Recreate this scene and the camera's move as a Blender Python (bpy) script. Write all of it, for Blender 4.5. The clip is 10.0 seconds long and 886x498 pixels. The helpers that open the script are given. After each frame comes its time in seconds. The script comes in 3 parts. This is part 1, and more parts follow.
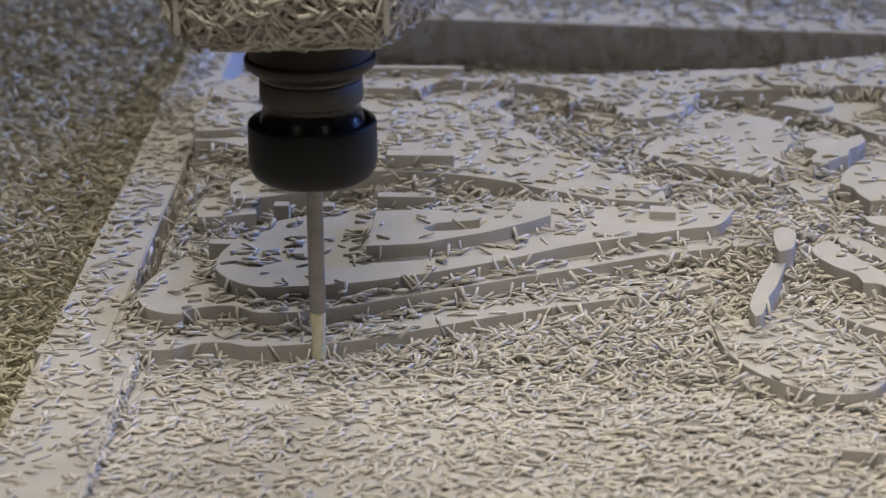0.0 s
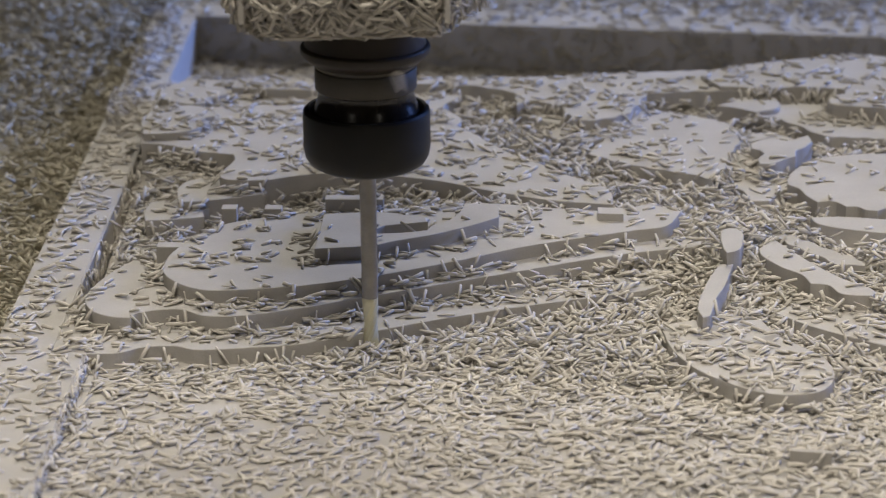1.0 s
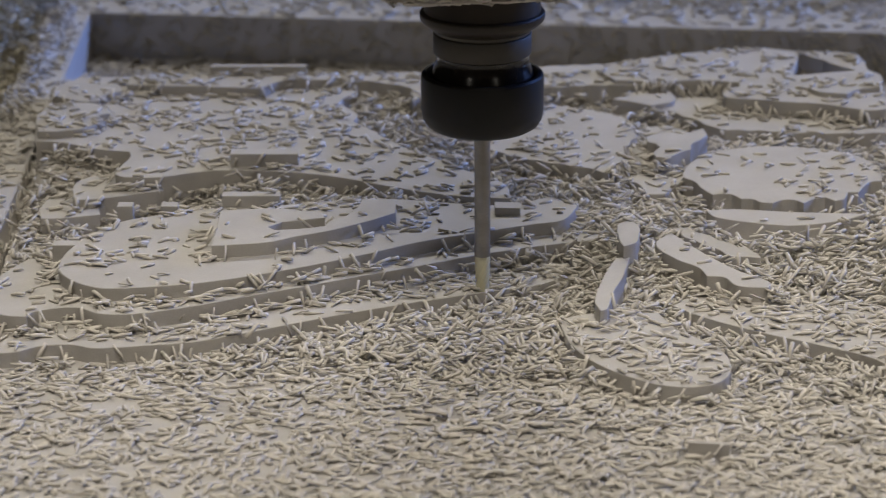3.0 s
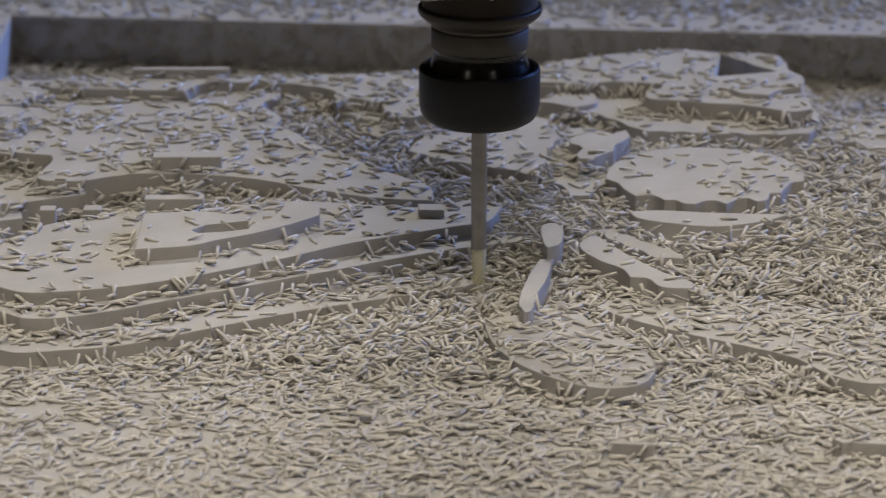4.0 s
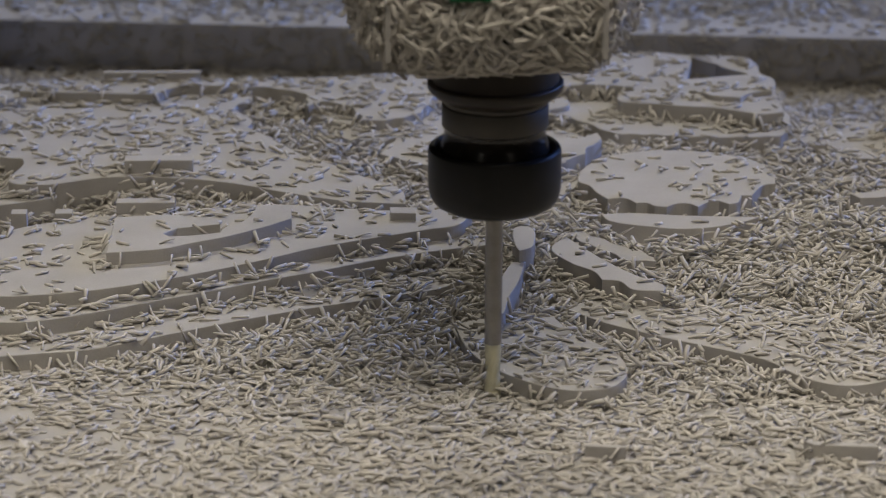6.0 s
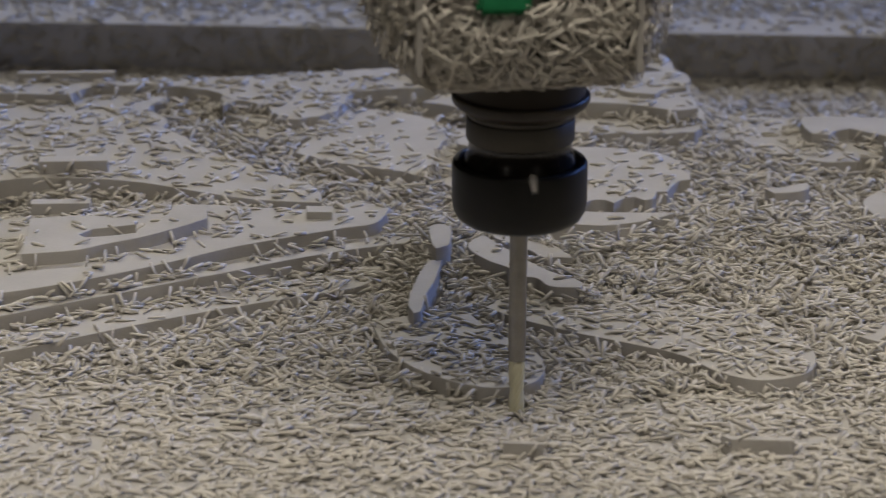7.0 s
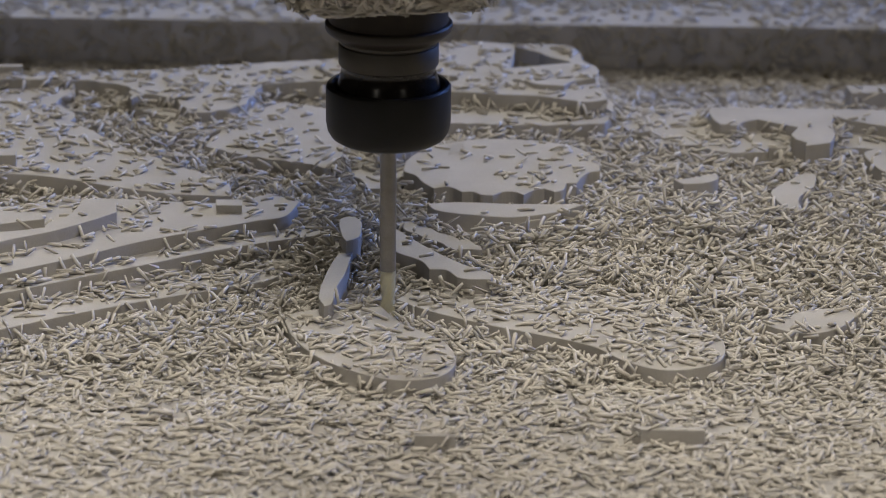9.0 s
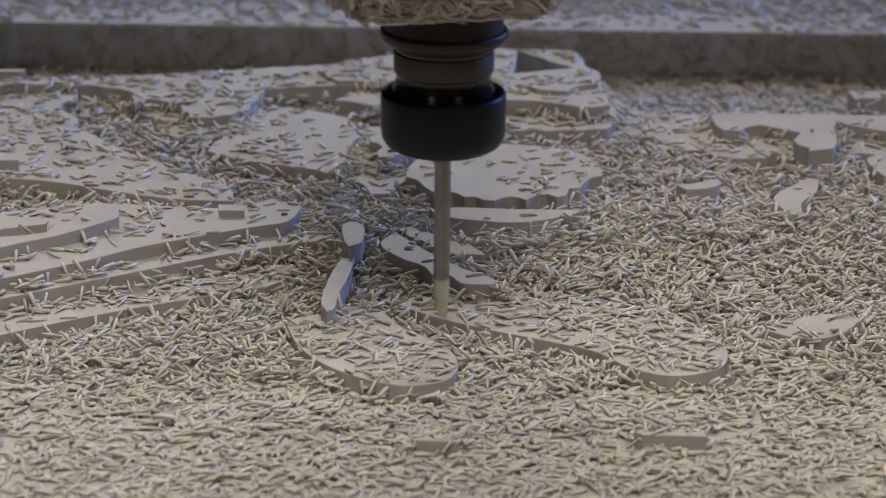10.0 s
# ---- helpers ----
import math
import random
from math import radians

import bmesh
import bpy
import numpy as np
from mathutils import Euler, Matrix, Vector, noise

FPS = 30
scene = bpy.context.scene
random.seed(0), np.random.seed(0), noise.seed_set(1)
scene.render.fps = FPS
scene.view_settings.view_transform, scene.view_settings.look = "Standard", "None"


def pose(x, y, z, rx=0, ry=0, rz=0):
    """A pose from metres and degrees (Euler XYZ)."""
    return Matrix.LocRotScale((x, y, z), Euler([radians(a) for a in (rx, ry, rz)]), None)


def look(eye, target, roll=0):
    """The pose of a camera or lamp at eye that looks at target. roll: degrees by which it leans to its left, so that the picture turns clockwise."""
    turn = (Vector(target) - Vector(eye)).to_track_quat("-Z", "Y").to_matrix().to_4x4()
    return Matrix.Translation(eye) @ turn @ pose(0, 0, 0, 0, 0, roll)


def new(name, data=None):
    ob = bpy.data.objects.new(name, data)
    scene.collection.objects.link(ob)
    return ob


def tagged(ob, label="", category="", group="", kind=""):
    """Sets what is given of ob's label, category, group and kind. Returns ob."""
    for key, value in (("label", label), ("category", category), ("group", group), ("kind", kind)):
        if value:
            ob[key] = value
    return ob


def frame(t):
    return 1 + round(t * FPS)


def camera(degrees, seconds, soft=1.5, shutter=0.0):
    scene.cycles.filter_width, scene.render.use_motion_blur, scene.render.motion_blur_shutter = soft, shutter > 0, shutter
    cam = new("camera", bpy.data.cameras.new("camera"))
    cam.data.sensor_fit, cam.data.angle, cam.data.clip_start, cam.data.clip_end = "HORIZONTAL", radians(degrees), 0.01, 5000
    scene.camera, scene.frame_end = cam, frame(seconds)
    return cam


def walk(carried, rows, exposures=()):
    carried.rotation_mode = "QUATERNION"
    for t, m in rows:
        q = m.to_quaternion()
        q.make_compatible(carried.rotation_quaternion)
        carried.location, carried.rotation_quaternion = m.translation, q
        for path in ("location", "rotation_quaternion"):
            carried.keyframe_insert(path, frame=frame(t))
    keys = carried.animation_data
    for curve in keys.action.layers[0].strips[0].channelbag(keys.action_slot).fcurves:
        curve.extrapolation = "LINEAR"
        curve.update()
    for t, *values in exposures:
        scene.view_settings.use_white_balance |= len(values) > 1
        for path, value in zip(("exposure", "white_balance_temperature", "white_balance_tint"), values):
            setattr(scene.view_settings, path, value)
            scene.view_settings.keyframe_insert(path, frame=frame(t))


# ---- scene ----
from mathutils.geometry import delaunay_2d_cdt

# ---- camera: on a tripod, panned by hand to follow the cutter ----
EYE = (0.0, 0.0, 0.3906)
PAN = [  # seconds, yaw to the left, pitch, roll
    (0.0, 2.690, -19.728, -0.743),
    (0.5, 2.130, -19.694, -0.677),
    (1.0, 1.517, -19.689, -0.564),
    (1.5, 1.071, -19.746, -0.484),
    (2.0, 0.554, -19.786, -0.440),
    (2.5, -0.076, -19.804, -0.376),
    (4.0, -2.525, -19.763, 0.037),
    (4.5, -3.169, -19.697, 0.188),
    (5.0, -2.901, -19.675, 0.167),
    (6.5, -3.775, -19.717, 0.122),
    (7.0, -5.045, -19.729, 0.302),
    (7.5, -6.224, -19.802, 0.513),
    (8.0, -6.989, -19.899, 0.704),
    (8.5, -7.077, -19.914, 0.683),
    (9.0, -7.076, -19.873, 0.634),
    (9.5, -7.115, -19.809, 0.697),
    (10.0, -7.020, -19.763, 0.660),
]


def aim(yaw, pitch, roll):
    a, b = radians(yaw), radians(pitch)
    ahead = Vector((-math.sin(a) * math.cos(b), math.cos(a) * math.cos(b), math.sin(b)))
    return look(EYE, Vector(EYE) + ahead, roll)


cam = camera(18.70, 10.0, soft=0.95, shutter=0.7)
cam.data.dof.use_dof = True
cam.data.dof.focus_distance = 1.08
cam.data.dof.aperture_fstop = 14.0
walk(cam, [(t, aim(y, p, r)) for t, y, p, r in PAN],
     exposures=[(0.0, 0.22), (2.0, 0.25), (2.5, 0.12), (4.5, -0.06), (6.5, -0.27), (7.5, -0.21), (9.0, -0.08), (10.0, -0.09)])

# ---- light: a workshop with ceiling panels and a window ----
world = bpy.data.worlds.new("world")
scene.world = world
world.use_nodes = True
world.node_tree.nodes["Background"].inputs[0].default_value = (0.55, 0.62, 0.75, 1)
world.node_tree.nodes["Background"].inputs[1].default_value = 0.025


def area_lamp(name, eye, target, sx, sy, power, colour, spread=180):
    data = bpy.data.lights.new(name, "AREA")
    data.shape, data.size, data.size_y, data.energy, data.color = "RECTANGLE", sx, sy, power, colour
    data.spread = radians(spread)
    ob = new(name, data)
    ob.matrix_world = look(eye, target)
    return ob


area_lamp("ceiling_light_rear", (0.1, 2.9, 2.1), (0.1, 1.1, 0), 1.3, 0.45, 37, (1.0, 0.95, 0.865))
# added warm fill over the front, unseen, narrowed to spare the rear
area_lamp("front_fill", (0.11, 0.56, 0.82), (0.08, 0.82, 0), 0.9, 0.7, 1.56, (1.0, 0.91, 0.78), 48)
for x in (-0.95, 0.95):
    area_lamp("work_light", (x, -0.55, 0.95), (0.05, 1.0, 0.1), 0.04, 0.04, 0.06, (1.0, 0.93, 0.82), 60)
area_lamp("window_light", (1.90, 2.25, 0.64), (0.05, 1.46, 0), 0.9, 0.5, 2.3, (0.20, 0.36, 1.0), 30)


# ---- materials ----
def material(name, low, high, rough=0.6, metal=0.0, scale=60.0, fine=900.0, bump=0.1, dist=0.0004, per_island=0.0, gloss=0.5):
    """A surface with broad stains between two colours, fine grain and slight relief."""
    mat = bpy.data.materials.new(name)
    mat.use_nodes = True
    nt = mat.node_tree
    bsdf = nt.nodes["Principled BSDF"]
    bsdf.inputs["Specular IOR Level"].default_value = gloss
    bsdf.inputs["Roughness"].default_value, bsdf.inputs["Metallic"].default_value = rough, metal
    co = nt.nodes.new("ShaderNodeTexCoord")
    broad, grain = nt.nodes.new("ShaderNodeTexNoise"), nt.nodes.new("ShaderNodeTexNoise")
    for tex, s, d in ((broad, scale, 5.0), (grain, fine, 3.0)):
        tex.inputs["Scale"].default_value, tex.inputs["Detail"].default_value = s, d
        nt.links.new(co.outputs["Object"], tex.inputs["Vector"])
    mix = nt.nodes.new("ShaderNodeMath")
    mix.operation = "MULTIPLY_ADD"
    nt.links.new(grain.outputs["Fac"], mix.inputs[0])
    mix.inputs[1].default_value = 0.45
    nt.links.new(broad.outputs["Fac"], mix.inputs[2])
    value = mix.outputs[0]
    if per_island:
        geo = nt.nodes.new("ShaderNodeNewGeometry")
        extra = nt.nodes.new("ShaderNodeMath")
        extra.operation = "MULTIPLY_ADD"
        nt.links.new(geo.outputs["Random Per Island"], extra.inputs[0])
        extra.inputs[1].default_value = per_island
        nt.links.new(value, extra.inputs[2])
        value = extra.outputs[0]
    ramp = nt.nodes.new("ShaderNodeValToRGB")
    ramp.color_ramp.elements[0].position, ramp.color_ramp.elements[0].color = 0.42, (*low, 1)
    ramp.color_ramp.elements[1].position, ramp.color_ramp.elements[1].color = 0.98 + per_island * 0.6, (*high, 1)
    nt.links.new(value, ramp.inputs[0])
    nt.links.new(ramp.outputs[0], bsdf.inputs["Base Color"])
    rr = nt.nodes.new("ShaderNodeMapRange")
    rr.inputs["To Min"].default_value, rr.inputs["To Max"].default_value = rough - 0.1, min(1.0, rough + 0.12)
    nt.links.new(broad.outputs["Fac"], rr.inputs["Value"])
    nt.links.new(rr.outputs[0], bsdf.inputs["Roughness"])
    if bump:
        bp = nt.nodes.new("ShaderNodeBump")
        bp.inputs["Strength"].default_value, bp.inputs["Distance"].default_value = bump, dist
        nt.links.new(grain.outputs["Fac"], bp.inputs["Height"])
        nt.links.new(bp.outputs[0], bsdf.inputs["Normal"])
    return mat


BOARD = material("milled_foam_board", (0.372, 0.353, 0.327), (0.482, 0.463, 0.435), 0.52, 0, 45, 1400, 0.25, 0.0003, gloss=0.45)
SHAVING = material("foam_board_shavings", (0.425, 0.40, 0.358), (0.62, 0.588, 0.533), 0.85, 0, 35, 900, 0.2, 0.0003, per_island=0.5, gloss=0.10)
# a darker, browner tone of the shavings, for the bed and rear border
BROWN_SHAVING = material("brown_shavings", (0.31, 0.285, 0.215), (0.55, 0.51, 0.41), 0.88, 0, 30, 900, 0.2, 0.0003, per_island=0.5, gloss=0.12)
BED = material("spoilboard", (0.16, 0.13, 0.09), (0.27, 0.23, 0.17), 0.8, 0, 20, 700, 0.4, 0.0005)
BLACK = material("blackened_steel", (0.006, 0.006, 0.0055), (0.015, 0.0145, 0.014), 0.42, 0.0, 80, 2000, 0.08, 0.0001, gloss=0.3)
BROWNED = material("browned_steel", (0.020, 0.015, 0.011), (0.040, 0.031, 0.023), 0.45, 0.0, 60, 2500, 0.1, 0.0001, gloss=0.4)
GLOSSY = material("polished_black_steel", (0.012, 0.010, 0.008), (0.025, 0.021, 0.018), 0.16, 0.0, 80, 2000, 0.05, 0.0001)
BRONZED = material("brushed_steel", (0.055, 0.049, 0.039), (0.095, 0.086, 0.072), 0.55, 0.2, 60, 2500, 0.1, 0.0001)
CARBIDE = material("carbide_shank", (0.22, 0.21, 0.19), (0.36, 0.34, 0.31), 0.35, 0.7, 120, 2500, 0.05, 0.0001)
COATED = material("coated_flutes", (0.58, 0.55, 0.38), (0.72, 0.69, 0.50), 0.5, 0.0, 120, 2500, 0.05, 0.0001)
HOUSING = material("grey_housing", (0.05, 0.05, 0.045), (0.12, 0.115, 0.10), 0.6, 0.0, 50, 900, 0.2, 0.0003)
GREEN = material("green_plastic", (0.01, 0.16, 0.06), (0.02, 0.26, 0.10), 0.45, 0.0, 50, 900, 0.05, 0.0002)
PLASTER = material("painted_wall", (0.08, 0.077, 0.073), (0.13, 0.125, 0.12), 0.85, 0, 3, 90, 0.2, 0.001)
CONCRETE = material("concrete_floor", (0.2, 0.19, 0.18), (0.32, 0.31, 0.29), 0.8, 0, 2, 60, 0.2, 0.001)


# ---- building helpers ----
def mesh_object(name, bm, mat, parent=None, label="", smooth=False):
    me = bpy.data.meshes.new(name)
    bm.to_mesh(me)
    bm.free()
    me.materials.append(mat)
    if smooth:
        me.shade_smooth()
        me.set_sharp_from_angle(angle=radians(28))
    ob = new(name, me)
    ob.parent = parent
    if label:
        tagged(ob, label)
    return ob


def part(name, bm, mat, parent, label="", smooth=False):
    return mesh_object(name, bm, mat, parent, label, smooth)


def box(lo, hi, bevel=0.0, seg=2):
    bm = bmesh.new()
    bmesh.ops.create_cube(bm, size=1)
    for v in bm.verts:
        v.co = [lo[i] + (v.co[i] + 0.5) * (hi[i] - lo[i]) for i in range(3)]
    if bevel:
        bmesh.ops.bevel(bm, geom=bm.edges[:], offset=bevel, segments=seg, affect="EDGES")
    return bm


def smooth_outline(pts, step=0.0013, crisp=1.0):
    """A closed curve through the points: rounded as a cutter leaves it, but crisp where it turns sharply."""
    n, out = len(pts), []
    P = [Vector((*p, 0)) for p in pts]
    sharp = [(P[i] - P[i - 1]).angle(P[(i + 1) % n] - P[i]) > crisp for i in range(n)]
    for i in range(n):
        a, b, c, d = P[i - 1], P[i], P[(i + 1) % n], P[(i + 2) % n]
        size = (c - b).length
        ta = (c - b) if sharp[i] else (c - a).normalized() * size
        tb = (c - b) if sharp[(i + 1) % n] else (d - b).normalized() * size
        k = max(2, int(size / step))
        for j in range(k):
            t = j / k
            q = b * (2 * t ** 3 - 3 * t * t + 1) + ta * (t ** 3 - 2 * t * t + t) + c * (3 * t * t - 2 * t ** 3) + tb * (t ** 3 - t * t)
            out.append((q.x, q.y))
    return out


def slab(outline, z0, z1, edge=0.00025):
    """An upright-sided plate over an outline, its top arris slightly broken."""
    bm = bmesh.new()
    area = sum(outline[i - 1][0] * outline[i][1] - outline[i][0] * outline[i - 1][1] for i in range(len(outline)))
    if area < 0:
        outline = outline[::-1]
    n = len(outline)
    low = [bm.verts.new((x, y, z0)) for x, y in outline]
    mid = [bm.verts.new((x, y, z1 - edge)) for x, y in outline]
    top = []
    for i in range(n):
        a, b, c = Vector(outline[i - 1]), Vector(outline[i]), Vector(outline[(i + 1) % n])
        d = (c - a).normalized()
        top.append(bm.verts.new((b.x - d.y * edge, b.y + d.x * edge, z1)))
    for ring, up in ((low, mid), (mid, top)):
        for i in range(n):
            bm.faces.new((ring[i], ring[(i + 1) % n], up[(i + 1) % n], up[i]))
    flat, _, tris, _, _, _ = delaunay_2d_cdt([v.co.xy for v in top], [], [list(range(n))], 1, 1e-6)
    lid = [bm.verts.new((p.x, p.y, z1)) for p in flat]
    for t in tris:
        bm.faces.new([lid[k] for k in t])
    return bm


def turned(profile, seg=64, cap=True):
    """A body of revolution about z from (radius, height) pairs."""
    bm = bmesh.new()
    rings = [[bm.verts.new((r * math.cos(a), r * math.sin(a), z)) for a in (2 * math.pi * k / seg for k in range(seg))] for r, z in profile]
    for lo, hi in zip(rings, rings[1:]):
        for k in range(seg):
            bm.faces.new((lo[k], lo[(k + 1) % seg], hi[(k + 1) % seg], hi[k]))
    if cap:
        bm.faces.new(rings[0][::-1])
        bm.faces.new(rings[-1])
    bmesh.ops.recalc_face_normals(bm, faces=bm.faces[:])
    return bm


# ---- the workshop that closes the place ----
def room():
    tagged(mesh_object("floor", box((-4, -4, -1.0), (5, 6, -0.9)), CONCRETE), "grey concrete workshop floor", "floor", kind="structure")
    tagged(mesh_object("ceiling", box((-4, -4, 2.2), (5, 6, 2.3)), PLASTER), "plain pale workshop ceiling", "ceiling", kind="structure")
    for name, lo, hi in (("wall_north", (-4, 6, -0.9), (5, 6.1, 2.2)), ("wall_south", (-4, -4.1, -0.9), (5, -4, 2.2)),
                         ("wall_west", (-4.1, -4, -0.9), (-4, 6, 2.2)), ("wall_east", (5, -4, -0.9), (5.1, 6, 2.2))):
        tagged(mesh_object(name, box(lo, hi), PLASTER), "plain painted workshop wall", "wall", kind="structure")


room()

# ---- the machine bed ----
bed = tagged(new("machine_bed"), "brown fibreboard router bed under drifts of shavings", "router bed")
part("spoilboard", box((-1.2, 0.45, -0.05), (1.4, 2.6, -0.0255), 0.001), BED, bed)
for x in (-1.1, 1.3):
    for y in (0.55, 2.5):
        part("leg", box((x - 0.05, y - 0.05, -0.9), (x + 0.05, y + 0.05, -0.05), 0.004), HOUSING, bed)

# ---- the carved board ----
BORDER = 0.007
board = tagged(new("carved_board"), "pale grey foam board carved in stepped relief, strewn with shavings", "carved board")
LAYERS = []


def layer(name, top, foot, outline):
    """A level of the carving: its top and foot over the pocket floor, and its plan."""
    LAYERS.append((name, top, foot, outline))


layer("lower_terrace", 0.0065, 0, [(-0.1631, 0.9538), (-0.1506, 0.9551), (-0.1416, 0.9611), (-0.1297, 0.9624), (-0.1204, 0.9584), (-0.0989, 0.9610), (-0.0816, 0.9642), (-0.0646, 0.9721), (-0.0430, 0.9832), (-0.0211, 0.9939), (0.0013, 1.0035), (0.0308, 1.0146), (0.0586, 1.0266), (0.0691, 1.0507), (0.0727, 1.0716), (0.0247, 1.0503), (-0.0449, 1.0295), (-0.1130, 1.0157), (-0.1590, 1.0153), (-0.1893, 0.9896), (-0.2028, 0.9533), (-0.1899, 0.9419)])
layer("middle_terrace", 0.013, 0.0065, [(-0.1691, 0.9997), (-0.1646, 0.9840), (-0.1559, 0.9771), (-0.1480, 0.9757), (-0.1458, 0.9812), (-0.1304, 0.9852), (-0.1197, 0.9782), (-0.1054, 0.9779), (-0.0839, 0.9855), (-0.0623, 0.9963), (-0.0403, 1.0067), (-0.0179, 1.0179), (0.0050, 1.0287), (0.0283, 1.0404), (0.0520, 1.0502), (0.0808, 1.0587), (0.0792, 1.0701), (0.0290, 1.0661), (-0.0183, 1.0496), (-0.0867, 1.0239), (-0.1334, 1.0315), (-0.1555, 1.0421), (-0.1644, 1.0222)])
layer("upper_terrace", 0.0185, 0.013, [(-0.1401, 1.0167), (-0.1371, 1.0068), (-0.1292, 0.9970), (-0.1198, 0.9917), (-0.1065, 0.9921), (-0.0845, 0.9961), (-0.0626, 1.0040), (-0.0405, 1.0147), (-0.0179, 1.0275), (0.0051, 1.0421), (0.0286, 1.0527), (0.0526, 1.0629), (0.0652, 1.0679), (0.0732, 1.0871), (0.0598, 1.0973), (0.0441, 1.0887), (0.0296, 1.0890), (-0.0042, 1.0972), (-0.0213, 1.0976), (-0.0526, 1.0908), (-0.0814, 1.0869), (-0.1141, 1.0751), (-0.1261, 1.0645), (-0.1383, 1.0368)])
layer("carved_bracket", 0.024, 0.0185, [(-0.0792, 1.0245), (-0.0572, 1.0282), (-0.0460, 1.0346), (-0.0313, 1.0422), (-0.0152, 1.0541), (-0.0047, 1.0637), (-0.0047, 1.0769), (-0.0083, 1.0815), (-0.0190, 1.0812), (-0.0213, 1.0703), (-0.0258, 1.0596), (-0.0322, 1.0535), (-0.0339, 1.0472), (-0.0452, 1.0442), (-0.0544, 1.0432), (-0.0573, 1.0469), (-0.0520, 1.0530), (-0.0342, 1.0578), (-0.0358, 1.0651), (-0.0555, 1.0704), (-0.0782, 1.0685)])
layer("wing", 0.0185, 0, [(-0.1706, 1.1852), (-0.1592, 1.1832), (-0.1411, 1.1725), (-0.1262, 1.1680), (-0.1250, 1.1604), (-0.1285, 1.1440), (-0.1292, 1.1359), (-0.1242, 1.1310), (-0.1092, 1.1306), (-0.0947, 1.1367), (-0.0823, 1.1397), (-0.0545, 1.1366), (-0.0317, 1.1289), (-0.0067, 1.1142), (0.0177, 1.1021), (0.0444, 1.0962), (0.0429, 1.1157), (0.0263, 1.1362), (0.0191, 1.1474), (0.0043, 1.1627), (-0.0083, 1.1825), (-0.0186, 1.2016), (-0.0344, 1.2200), (-0.0823, 1.2261), (-0.1303, 1.2507), (-0.1640, 1.2583), (-0.1724, 1.2376), (-0.1755, 1.2237)])
layer("wing_plate", 0.0220, 0.0185, [(-0.17, 1.1888), (-0.1732, 1.2094), (-0.1712, 1.2278), (-0.1559, 1.235), (-0.1436, 1.2292), (-0.1397, 1.2171), (-0.1455, 1.2135), (-0.1401, 1.2053), (-0.1463, 1.1964), (-0.1498, 1.1929), (-0.1599, 1.1895)])
layer("wing_plate", 0.0225, 0.0185, [(-0.1709, 1.2469), (-0.1545, 1.2352), (-0.1466, 1.237), (-0.146, 1.2446), (-0.1372, 1.2521), (-0.1403, 1.2639), (-0.1594, 1.2662), (-0.1699, 1.2615)])
layer("rear_plate", 0.0228, 0, [(-0.1361, 1.2624), (-0.1227, 1.2602), (-0.0978, 1.2576), (-0.0701, 1.2540), (-0.0597, 1.2665), (-0.0376, 1.2679), (-0.0378, 1.2759), (-0.1048, 1.2785), (-0.1352, 1.2763)])
layer("rear_ledge", 0.0182, 0, [(-0.1733, 1.2673), (-0.1579, 1.2289), (-0.1269, 1.2144), (-0.0817, 1.2161), (-0.0571, 1.2011), (-0.0359, 1.1944), (-0.0231, 1.2211), (-0.0317, 1.2446), (-0.0238, 1.2636), (-0.0241, 1.2884), (-0.1622, 1.2919)])
layer("upper_arm", 0.0215, 0, [(-0.0490, 1.2803), (-0.0161, 1.2825), (0.0226, 1.2853), (0.0647, 1.2920), (0.1075, 1.2977), (0.1371, 1.3089), (0.1667, 1.3150), (0.1736, 1.3006), (0.1619, 1.2757), (0.1319, 1.2581), (0.1015, 1.2587), (0.0821, 1.2574), (0.0660, 1.2539), (0.0606, 1.2352), (0.0550, 1.2207), (0.0419, 1.2118), (0.0300, 1.2101), (0.0269, 1.2231), (0.0214, 1.2367), (0.0095, 1.2433), (0.0034, 1.2344), (0.0023, 1.2574), (-0.0188, 1.2689), (-0.0487, 1.2675)])
layer("lower_arm", 0.0165, 0, [(0.0016, 1.2498), (0.0051, 1.2365), (0.0128, 1.228), (0.0256, 1.2187), (0.0176, 1.2062), (0.0202, 1.199), (0.0319, 1.1953), (0.0441, 1.1977), (0.0356, 1.1753), (0.0448, 1.1659), (0.0572, 1.1565), (0.0696, 1.1497), (0.0818, 1.143), (0.0897, 1.1364), (0.0957, 1.1501), (0.1001, 1.1735), (0.1063, 1.1923), (0.1038, 1.2174), (0.0901, 1.2323), (0.0673, 1.2402), (0.0481, 1.2349)])
layer("arm_end", 0.0132, 0, [(0.0901, 1.1483), (0.0976, 1.1369), (0.1028, 1.1305), (0.1051, 1.1164), (0.1133, 1.1163), (0.1216, 1.1334), (0.1299, 1.1657), (0.1366, 1.1981), (0.1239, 1.2178), (0.1034, 1.2109), (0.096, 1.1831)])
layer("rear_arm", 0.019, 0, [(0.0994, 1.2425), (0.1081, 1.2384), (0.1173, 1.2313), (0.1287, 1.2394), (0.1290, 1.2567), (0.1152, 1.2573)])
layer("scroll_base", 0.0165, 0, [(0.1167, 1.2425), (0.1264, 1.2299), (0.1383, 1.2137), (0.1463, 1.2016), (0.1632, 1.1981), (0.1892, 1.1934), (0.2211, 1.1929), (0.2284, 1.1997), (0.2337, 1.2252), (0.2307, 1.2490), (0.1858, 1.2656), (0.1441, 1.2675)])
